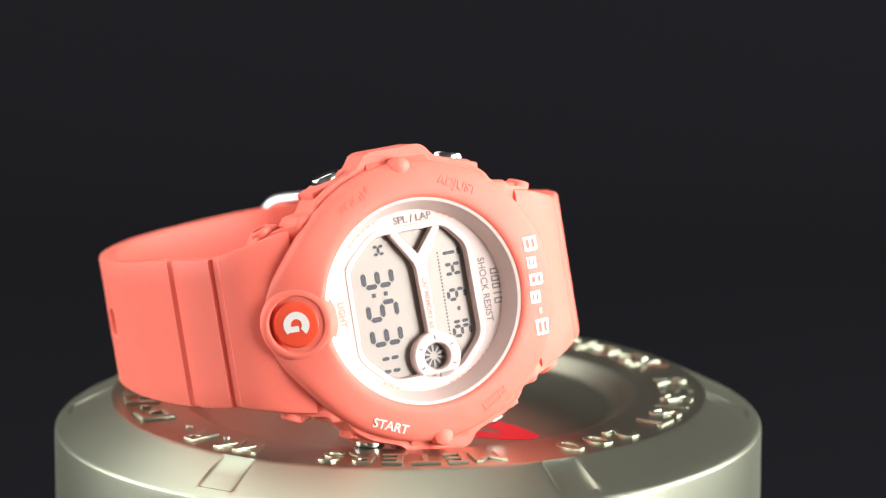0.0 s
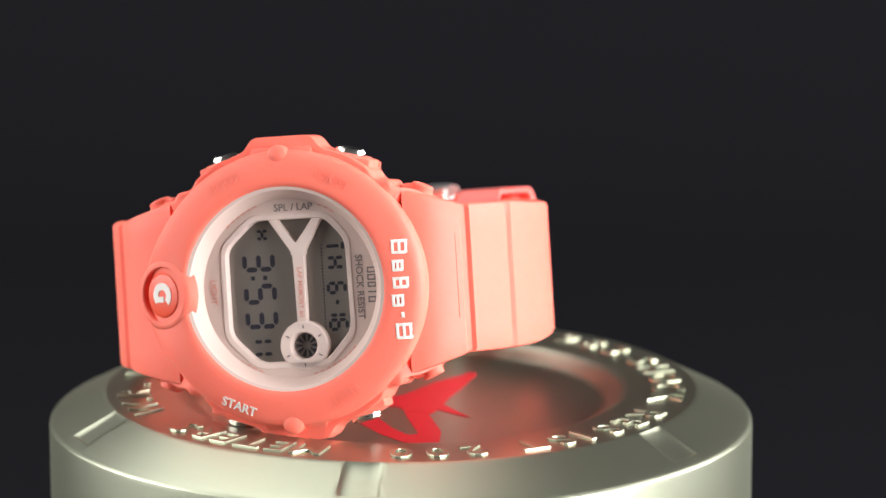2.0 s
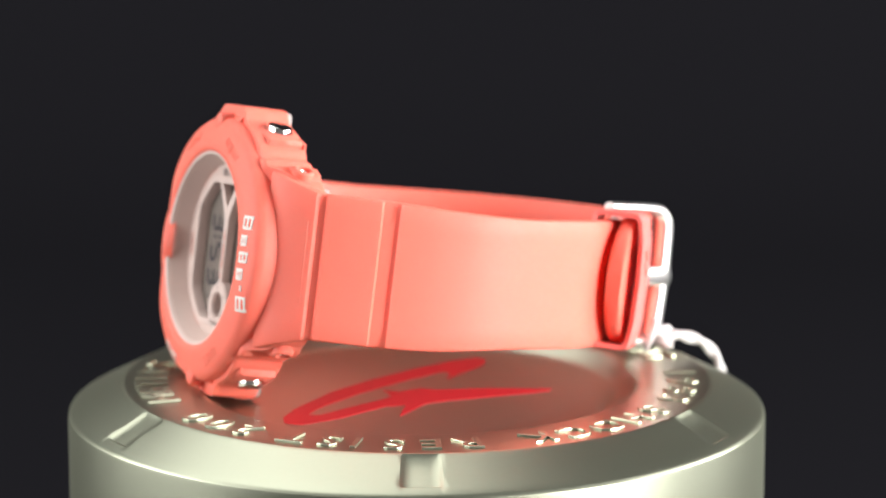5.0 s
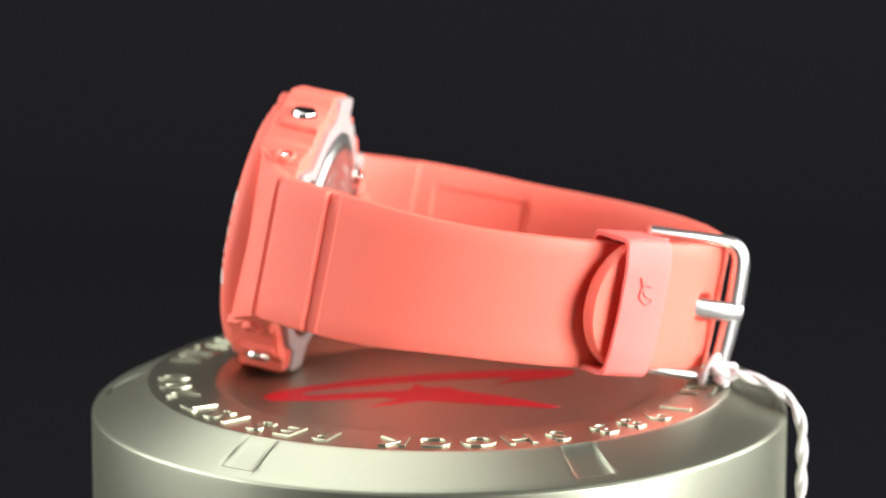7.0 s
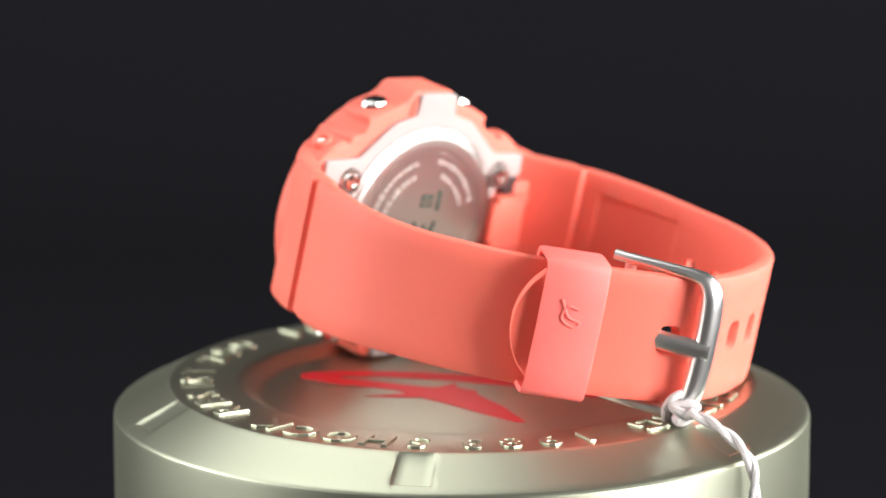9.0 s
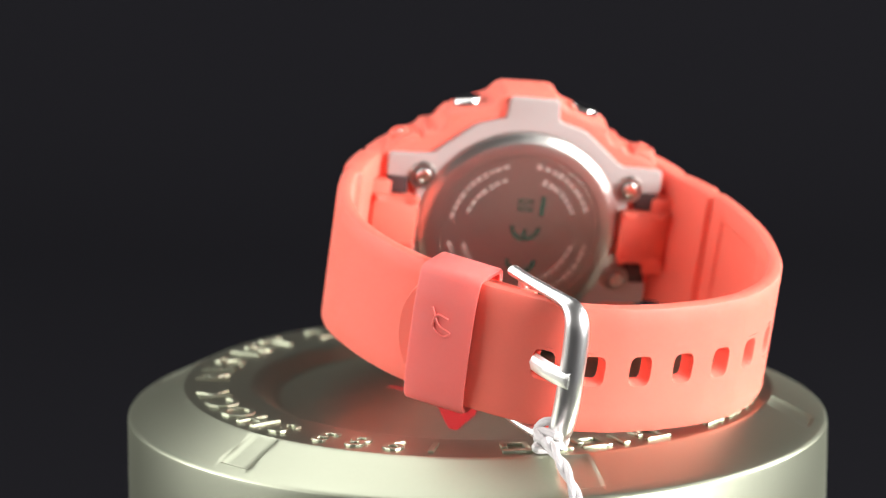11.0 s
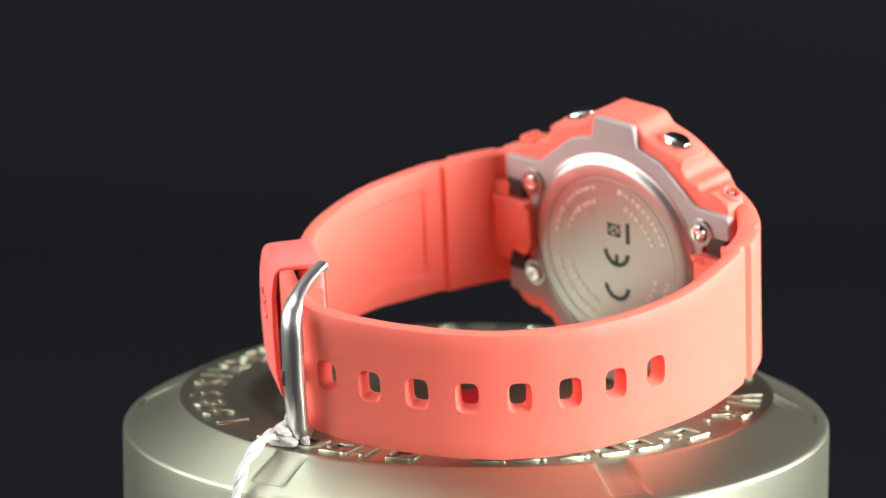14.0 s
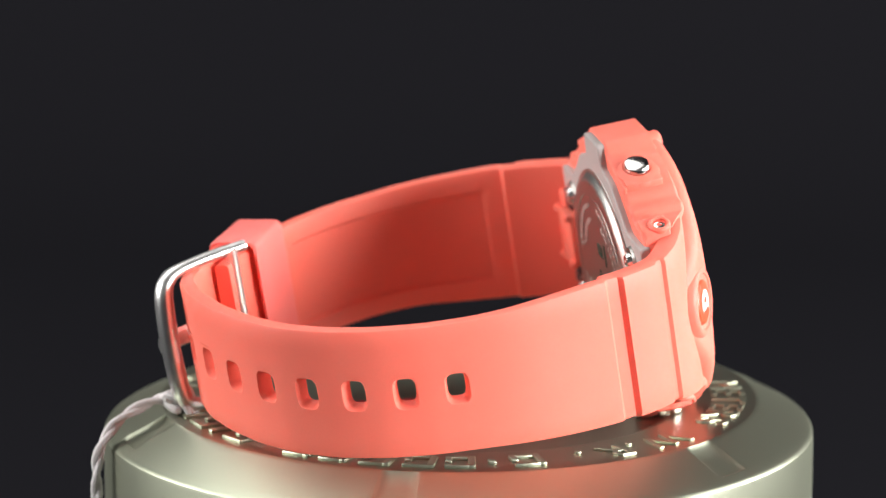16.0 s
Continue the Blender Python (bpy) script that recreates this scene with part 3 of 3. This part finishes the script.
def case_back():
    q = [(3.6, 20.0), (3.9, 16.8), (8.0, 15.6), (12.4, 12.0), (14.0, 10.6), (20.2, 10.4), (20.3, 6.9), (16.2, 6.7), (15.6, 4.5), (15.4, 2.0)]
    out = [(x - 0.1, y) for x, y in rounded(mirror_outline(q), 0.7, 3)]
    inner = soft_prism(out, -9.7, -8.2, 0.25)[0]
    part("inner_case", inner, CASE_WHITE, watch, "greyish white inner case with four lugs")
    b = lathe([(0, -10.55), (11.5, -10.55), (11.55, -10.48), (11.85, -10.48), (11.9, -10.58), (13.4, -10.58), (14.0, -10.42), (14.4, -10.05), (14.7, -9.85), (15.1, -9.80), (15.2, -9.40)], 96, -0.1, 0)
    cb = part("case_back", b, BACK_STEEL, watch, "round steel case back with engraved ring of marks")
    z = -10.62
    # CE mark, bin sign and bar

    def arc(cx, cy, r, w, a0, a1):
        bm = bmesh.new()
        prev = None
        for i in range(17):
            a = radians(a0 + (a1 - a0) * i / 16)
            qv = [bm.verts.new((cx + rr * math.cos(a), cy + rr * math.sin(a), zz)) for rr, zz in ((r - w / 2, z + 0.1), (r - w / 2, z), (r + w / 2, z), (r + w / 2, z + 0.1))]
            if prev:
                for k in range(4):
                    bm.faces.new((prev[k], prev[(k + 1) % 4], qv[(k + 1) % 4], qv[k]))
            prev = qv
        return bm
    part("mark_letter", arc(-1.0, -4.3, 2.0, 0.66, -180, 0), GREEN_INK, cb, "dark green printed letter C")
    part("mark_letter", joined(arc(-1.0, 0.9, 2.0, 0.66, -180, 0), block((-1.0, -0.3, z + 0.05), (0.55, 1.6, 0.1), 0)), GREEN_INK, cb, "dark green printed letter E")
    part("mark_bar", block((-3.1, 4.1, z + 0.05), (0.65, 3.1, 0.1), 0), GREEN_INK, cb, "dark green printed bar")
    part("mark_sign", joined(block((-0.6, 3.3, z + 0.05), (2.2, 0.25, 0.1), 0), block((-0.6, 4.9, z + 0.05), (2.4, 0.25, 0.1), 0), block((0.4, 4.1, z + 0.05), (0.25, 1.8, 0.1), 0), block((-1.6, 4.1, z + 0.05), (0.25, 1.8, 0.1), 0), block((-0.6, 4.1, z + 0.05), (0.2, 2.6, 0.1), 0, Matrix.Rotation(0.9, 4, "Z")), block((-0.6, 4.1, z + 0.05), (0.2, 2.6, 0.1), 0, Matrix.Rotation(-0.9, 4, "Z"))), GREEN_INK, cb, "dark green printed bin sign")
    rnd = random.Random(4)
    for rr, spans in ((10.2, ((20, 75), (100, 165), (190, 250), (280, 350))), (8.2, ((20, 70), (110, 160), (200, 250), (285, 340)))):
        for a0, a1 in spans:
            a = a0
            while a < a1:
                w = rnd.uniform(0.5, 0.9)
                b = block((0, 0, 0), (w, rnd.choice((0.6, 0.75, 0.5)), 0.06), 0)
                b.transform(Matrix.Translation((-0.1, 0, z + 0.02)) @ Matrix.Rotation(radians(a), 4, "Z") @ Matrix.Translation((0, -rr, 0)))
                part("engraved_bar", b, ENGRAVE, cb)
                a += (w + 0.42) / rr * 57.3
    for x in (-15.6, 14.9):
        for y in (7.3, -6.6):
            s = lathe([(0, -10.50), (0.5, -10.50), (0.55, -10.75), (1.0, -10.70), (1.25, -10.30), (1.25, -9.60)], 20, x, y)
            part("back_screw", s, STEEL, watch, "small steel back screw")
            part("screw_seat", lathe([(1.4, -10.10), (1.9, -10.10), (2.1, -9.80), (2.1, -9.60)], 24, x, y), BACK_STEEL, watch)


case_back()


# ---- strap ----
def y_off(z, start=14.0):
    """The soft band rises a little against the case the further it is from it."""
    return 0.045 * max(0.0, -z - start)


class Strap:
    """A band swept along a path (x, z) of its outer face."""

    def __init__(self, points, start, centre=(0, -36)):
        self.start = start
        self.p = [Vector(q) for q in smooth_path(points)]
        self.s = [0.0]
        for a, b in zip(self.p, self.p[1:]):
            self.s.append(self.s[-1] + (b - a).length)
        self.length = self.s[-1]
        self.c = Vector(centre)

    def at(self, s):
        i = int(np.searchsorted(self.s, s)) - 1
        i = max(0, min(len(self.p) - 2, i))
        u = (s - self.s[i]) / (self.s[i + 1] - self.s[i])
        pos = self.p[i].lerp(self.p[i + 1], u)
        a, b = self.p[max(0, i - 1)], self.p[min(len(self.p) - 1, i + 2)]
        t = (b - a).normalized()
        n = Vector((-t.y, t.x))
        if n.dot(pos - self.c) < 0:
            n = -n
        return pos, t, n

    def near(self, x, z):
        return min(range(len(self.p)), key=lambda i: (self.p[i] - Vector((x, z))).length)

    def point(self, s, v, off):
        pos, t, n = self.at(s)
        q = pos + n * off
        return Vector((q.x, v + y_off(pos.y, self.start), q.y))

    def build(self, width, outer, inner, lines, holes=(), panel=None):
        """width(s), outer(s), inner(s): half width and offsets; holes: their s; panel: (s0, s1) of the sunk inner field."""
        hs, hv = 2.15, 2.75
        ss = {round(k * 1.3, 3) for k in range(int(self.length / 1.3) + 1)} | {self.length}
        for h in holes:
            ss = {s for s in ss if abs(s - h) > hs + 0.2}
        for s in lines:
            ss = {q for q in ss if abs(q - s) > 0.12} | {s}
        if panel:
            for s in (panel[0], panel[0] + 0.5, panel[1] - 0.5, panel[1]):
                ss = {q for q in ss if abs(q - s) > 0.2} | {s}
        for h in holes:
            ss = {s for s in ss if abs(s - h) >= hs - 1e-6} | {h - hs, h + hs}
        ss = sorted(ss)
        vs = [-6.8, -6.3, -hv, hv, 6.3, 6.8]
        bm = bmesh.new()

        def section(s):
            w, o, n = width(s), outer(s), inner(s)
            sunk = panel and panel[0] + 0.3 < s < panel[1] - 0.3
            e = min(0.6, (o - n) * 0.4)
            out = []
            k = w / 9.8
            for v in [-9.2] + vs + [9.2]:
                out.append((v * k, o))
            out += [(9.62 * k, o - 0.3 * e), (9.8 * k, o - e), (9.8 * k, n + e), (9.62 * k, n + 0.3 * e)]
            for v in [9.2] + vs[::-1] + [-9.2]:
                out.append((v * k, n + (0.45 if sunk and abs(v) < 6.5 else 0)))
            out += [(-9.62 * k, n + 0.3 * e), (-9.8 * k, n + e), (-9.8 * k, o - e), (-9.62 * k, o - 0.3 * e)]
            return [bm.verts.new(self.point(s, v, q)) for v, q in out]
        rows = [section(s) for s in ss]
        m = len(rows[0])
        oc, ic = 3, 3 + 12  # the strips that the holes pierce, outside and inside
        for i, (a, b) in enumerate(zip(rows, rows[1:])):
            mid = (ss[i] + ss[i + 1]) / 2
            hole = next((h for h in holes if abs(mid - h) < 0.3), None)
            for j in range(m):
                if hole is not None and j in (oc, ic):
                    continue
                bm.faces.new((a[j], a[(j + 1) % m], b[(j + 1) % m], b[j]))
            if hole is not None:
                loops = []
                for hw, hh, lev, r in ((hs, hv, "o", 0), (1.62, 2.15, "o", 0.7), (1.38, 1.9, "m", 0.65), (1.2, 1.72, "i", 0.6), (hs, hv, "i", 0)):
                    o, n = outer(hole), inner(hole)
                    off = {"o": o, "m": o - 0.45, "i": n}[lev]
                    out = []
                    for k in range(24):
                        g = 2 * math.pi * (k + 0.5) / 24
                        if r:
                            c = max(abs(math.cos(g)), 1e-6), max(abs(math.sin(g)), 1e-6)
                            q = (c[0] ** 4 + c[1] ** 4) ** -0.25
                            u, v = hw * q * math.cos(g), hh * q * math.sin(g)
                        else:
                            q = min(1 / max(abs(math.cos(g)), 1e-6), 1 / max(abs(math.sin(g)), 1e-6))
                            u, v = hw * q * math.cos(g), hh * q * math.sin(g)
                        if not r:
                            v *= width(hole + u) / 9.8
                        out.append(bm.verts.new(self.point(hole + u, v, off)))
                    loops.append(out)
                for la, lb in zip(loops, loops[1:]):
                    for k in range(24):
                        bm.faces.new((la[k], la[(k + 1) % 24], lb[(k + 1) % 24], lb[k]))
                for la in (loops[0], loops[-1]):  # corners of the square cell
                    off = outer(hole) if la is loops[0] else inner(hole)
                    for k in range(24):
                        g0, g1 = (k + 0.5) * 15, (k + 1.5) * 15
                        for c in (45, 135, 225, 315):
                            if g0 < c < g1:
                                cu = hole + hs * (1 if c in (45, 315) else -1)
                                cv = bm.verts.new(self.point(cu, hv * (1 if c < 180 else -1) * width(cu) / 9.8, off))
                                bm.faces.new((la[k], cv, la[(k + 1) % 24]))
        bm.faces.new(rows[0])
        bm.faces.new(rows[-1][::-1])
        bmesh.ops.remove_doubles(bm, verts=bm.verts, dist=0.01)
        return bm


LONG = Strap([(-15.6, -2.5), (-18.6, -3.5), (-22.1, -5.5), (-24.6, -8.4), (-27.4, -13.9), (-29.8, -22), (-31.2, -30), (-31.0, -38), (-29.7, -45), (-27.0, -51.6), (-22.6, -57.6), (-17.3, -61.8), (-11, -64.9), (-4.5, -67), (1.2, -67.7), (5.0, -67.1), (8.8, -65.2), (13.9, -61.8), (18.9, -57.9), (24.1, -53.4)], 10.0)
SHORT = Strap([(16.4, -2.5), (19.4, -3.5), (22.2, -5.7), (24.4, -8.6), (27.2, -15), (29.5, -24), (29.7, -32), (27.3, -41), (23.0, -49.0), (17.2, -55.4), (12.4, -59.4), (8.8, -61.9)], 24.0)


def band_profile(g0, g1):
    """Offsets of the outer face: thick links near the case, parted by grooves."""
    def outer(s):
        if s < g0 - 0.5:
            return 0.15
        if s < g0 + 0.5:
            return -0.25
        if s < g1 - 0.9:
            return 0.25
        if s < g1 + 0.9:
            return -0.45
        return 0.0
    return outer


def taper(s, g0, g1):
    """Half width: full at the case, narrower past the second groove."""
    u = min(1.0, max(0.0, (s - g1) / 24.0))
    return (9.95 + 2.3 * max(0.0, 1 - s / g0) if s < g0 else 9.95) - 1.0 * u * u * (3 - 2 * u)


def straps():
    sl = LONG
    g0, g1 = sl.s[sl.near(-23.9, -8.6)], sl.s[sl.near(-27.2, -15.5)]
    lines = [g + d for g, ds in ((g0, (-0.85, -0.45, 0.45, 0.85)), (g1, (-1.35, -0.85, 0.85, 1.35))) for d in ds]
    h8 = sl.s[sl.near(-30.2, -38.1)]
    holes = [h8 + 6.72 * k for k in range(9)]
    end = sl.length

    def width(s):
        d = s - (end - 7.0)
        base = taper(s, g0, g1)
        return base if d <= 0 else max(0.8, base * math.sqrt(max(0, 1 - (d / 7.05) ** 2)))
    bm = sl.build(width, band_profile(g0, g1), lambda s: -2.1 if s > g1 + 1 else -2.9, lines + [end - q for q in (6, 4.5, 3, 2, 1.2, 0.6, 0.25)], holes, (g1 + 4, h8 - 4))
    lb = part("long_strap", bm, CORAL, watch, "coral resin strap half with oblong holes", sharp=40)
    ss = SHORT
    g0, g1 = ss.s[ss.near(23.5, -7.3)], ss.s[ss.near(27.2, -15.6)]
    lines = [g + d for g, ds in ((g0, (-0.85, -0.45, 0.45, 0.85)), (g1, (-1.35, -0.85, 0.85, 1.35))) for d in ds]
    bm = ss.build(lambda s: taper(s, g0, g1), band_profile(g0, g1), lambda s: -2.1 if s > g1 + 1 else -2.9, lines, (), (g1 + 4, ss.length - 16))
    sb = part("short_strap", bm, CORAL, watch, "coral resin strap half that carries the buckle", sharp=40)
    # tongues that hook behind the lugs
    for sx, pb in ((-1, lb), (1, sb)):
        fins = []
        for y in (-3.5, 3.5):
            f = prism(rounded([(15.1, -10.4), (15.1, -11.5), (15.7, -11.6), (17.2, -11.0), (20.0, -11.0), (21.4, -11.6), (22.0, -10.4)], 0.3, 2), -0.45, 0.45, 0.12)
            f.transform(Matrix(((sx, 0, 0, 0), (0, 0, 1, y + 0.4), (0, 1, 0, 0), (0, 0, 0, 1))))
            fins.append(f)
        b = joined(block((18.4 * sx, 0.4, -9.7), (6.8, 7.6, 2.5), 0.45), block((21.0 * sx, 0.4, -8.0), (3.5, 12.0, 4.5), 0.4), *fins)
        part("tongue", b, CORAL, pb)
        for y in (-7.6, 7.6):
            # Dark blocks stand in for the shade in the gaps beside the tongue.
            part("spring_bar_shade", block((18.4 * sx, y * 0.75, -9.3), (3.0, 2.6, 1.4), 0.2), GAP_SHADE, pb)
    # keeper round both layers
    c = Vector((16.9, 2.05, -55.5))
    T, N, Y = Vector((-0.817, 0, -0.576)), Vector((0.576, 0, -0.817)), Vector((0, 1, 0))
    frame_m = Matrix((T, Y, N)).transposed().to_4x4()
    frame_m.translation = c
    o = rounded([(-9.7, -3.1), (9.7, -3.1), (9.75, 4.0), (6.0, 4.7), (0, 4.85), (-6.0, 4.7), (-9.75, 4.0)], 1.2, 4)
    i = rounded([(-8.95, -2.5), (8.95, -2.5), (8.95, 3.4), (5.6, 3.95), (0, 4.1), (-5.6, 3.95), (-8.95, 3.4)], 0.8, 4)
    bm = bmesh.new()
    rings = []
    for pts, u in ((i, -4.2), (i, 4.2), (o, 4.1), (o, -4.1)):
        rings.append([bm.verts.new((u, a, b)) for a, b in pts])
    rings.insert(2, [bm.verts.new((4.4, a * 0.985, b * 0.97)) for a, b in o])
    rings.append([bm.verts.new((-4.4, a * 0.985, b * 0.97)) for a, b in o])
    m = len(rings[0])
    for a, b in zip(rings, rings[1:] + rings[:1]):
        for k in range(m):
            bm.faces.new((a[k], a[(k + 1) % m], b[(k + 1) % m], b[k]))
    bm.transform(frame_m)
    kp = part("keeper", bm, CORAL_PINK, watch, "pinkish coral strap keeper with a raised emblem", sharp=50)
    bm = tube(smooth_path([(0.9, 3.4, 4.87), (-0.7, 3.6, 4.87), (-1.2, 1.9, 4.87), (0.4, 0.9, 4.87), (1.3, 1.6, 4.87), (-0.4, 2.3, 4.87), (-1.6, 4.6, 4.87)]), 0.2, 6)
    bm.transform(frame_m)
    part("keeper_emblem", bm, CORAL_PINK, kp)
    # steel buckle
    yo = 2.5
    B = empty("buckle", Matrix())
    B.parent = watch
    B["label"] = "polished steel pin buckle"
    half = [(10.6, 9.5, -57.2), (9.3, 9.6, -60.4), (7.4, 9.7, -64.2), (5.5, 9.6, -67.4), (4.6, 9.0, -68.9), (4.1, 7.4, -69.8), (3.9, 4, -70.1), (3.9, 0, -70.2)]
    path = half + [(x, -y, z) for x, y, z in half[-2::-1]]
    pts = smooth_path([(x, y + yo, z) for x, y, z in path])
    nn = len(pts)
    rad = [0.95 + 0.75 * math.exp(-((i / nn - 0.5) / 0.26) ** 4) for i in range(nn)]
    part("buckle_frame", tube(pts, 1.0, 14, rad, 0.78, Vector((1.0, 0, 0.12))), BUCKLE_STEEL, B)
    part("pivot_bar", tube([(9.4, -9.8 + yo, -59.2), (9.4, 9.8 + yo, -59.2)], 0.8, 12), BUCKLE_STEEL, B)
    pin = smooth_path([(9.6, yo, -60.4), (8.6, yo, -63.4), (7.4, yo, -66.4), (6.1, yo, -68.9), (4.9, yo, -70.6), (4.2, yo, -71.3)])
    part("pin", tube(pin, 1.0, 8, [1.35] * len(pin), 0.5, Vector((0, 1, 0))), BUCKLE_STEEL, B)
    return lb


straps()
SHIFT = Vector((0, 0, 0))

# ---- the tag string ----
STRING_AT = Matrix.Translation((-0.02168, 0.0310, 0.0867))


def tag_string():
    top = empty("tag_string", STRING_AT)
    tagged(top, "twisted white cotton tag string knotted to the steel buckle", "string")
    ca, sa = math.cos(radians(116)), math.sin(radians(116))
    o = Vector((-21.8, 31.3, 86.2))

    def rim(r, z, a=116):
        return Vector((-4.7 + r * math.cos(radians(a)), -2.9 + r * math.sin(radians(a)), z)) - o
    spine = smooth_path([Vector((0.6, 1.0, 2.6)), Vector((0.2, 3.2, 1.8)), rim(42.5, 88.4, 114), rim(47.5, 86.4, 115), rim(50.8, 82.5), rim(51.4, 76), rim(51.0, 62), rim(50.6, 45), rim(50.8, 25), rim(51, 6), rim(54, 0.9, 118), rim(70, 0.8, 122)])
    for ph in (0.0, math.pi):
        pts = []
        ln = 0.0
        for i, p in enumerate(spine):
            if i:
                ln += (p - spine[i - 1]).length
            t = (spine[min(i + 1, len(spine) - 1)] - spine[max(i - 1, 0)]).normalized()
            u = t.cross(Vector((ca, sa, 0.3))).normalized()
            w = t.cross(u)
            a = ln / 9.0 * 2 * math.pi + ph
            pts.append(p + (u * math.cos(a) + w * math.sin(a)) * 0.36)
        part("strand", tube(pts, 0.5, 8), STRING, top)
    # loop round the buckle and knot
    b = Vector((0.3, 0.2, 2.2))
    loop = [b + Vector((1.9 * math.cos(a), 0.9 * math.sin(a) + 0.2, 2.2 * math.sin(a))) for a in [2 * math.pi * i / 20 for i in range(20)]]
    part("loop", tube(loop + loop[:1], 0.6, 8), STRING, top)
    kn = [b + Vector((1.5 * math.sin(2 * a), 2.2 + 0.9 * math.cos(3 * a), -0.2 + 1.1 * math.sin(a))) for a in [2 * math.pi * i / 40 for i in range(41)]]
    part("knot", tube(kn, 0.62, 8), STRING, top)
    return top


STRING_OB = tag_string()


# ---- what moves: everything on the turning tin goes round one upright axis ----
def motions():
    stops = [(0, 0.0), (2, 0.234), (4, 0.310), (6.5, -0.887), (9, 0.187), (11.5, -0.083), (14, 0.080), (16, 0.0)]

    def angle(t):
        return -17.4413 * t + float(np.interp(t, [a for a, b in stops], [b for a, b in stops]))
    times = [0.5 * i for i in range(33)]
    for ob, at in ((TIN_OB, TIN_AT), (watch, WATCH_AT), (STRING_OB, STRING_AT)):
        walk(ob, [(t, Matrix.Rotation(radians(angle(t)), 4, "Z") @ at) for t in times])


motions()
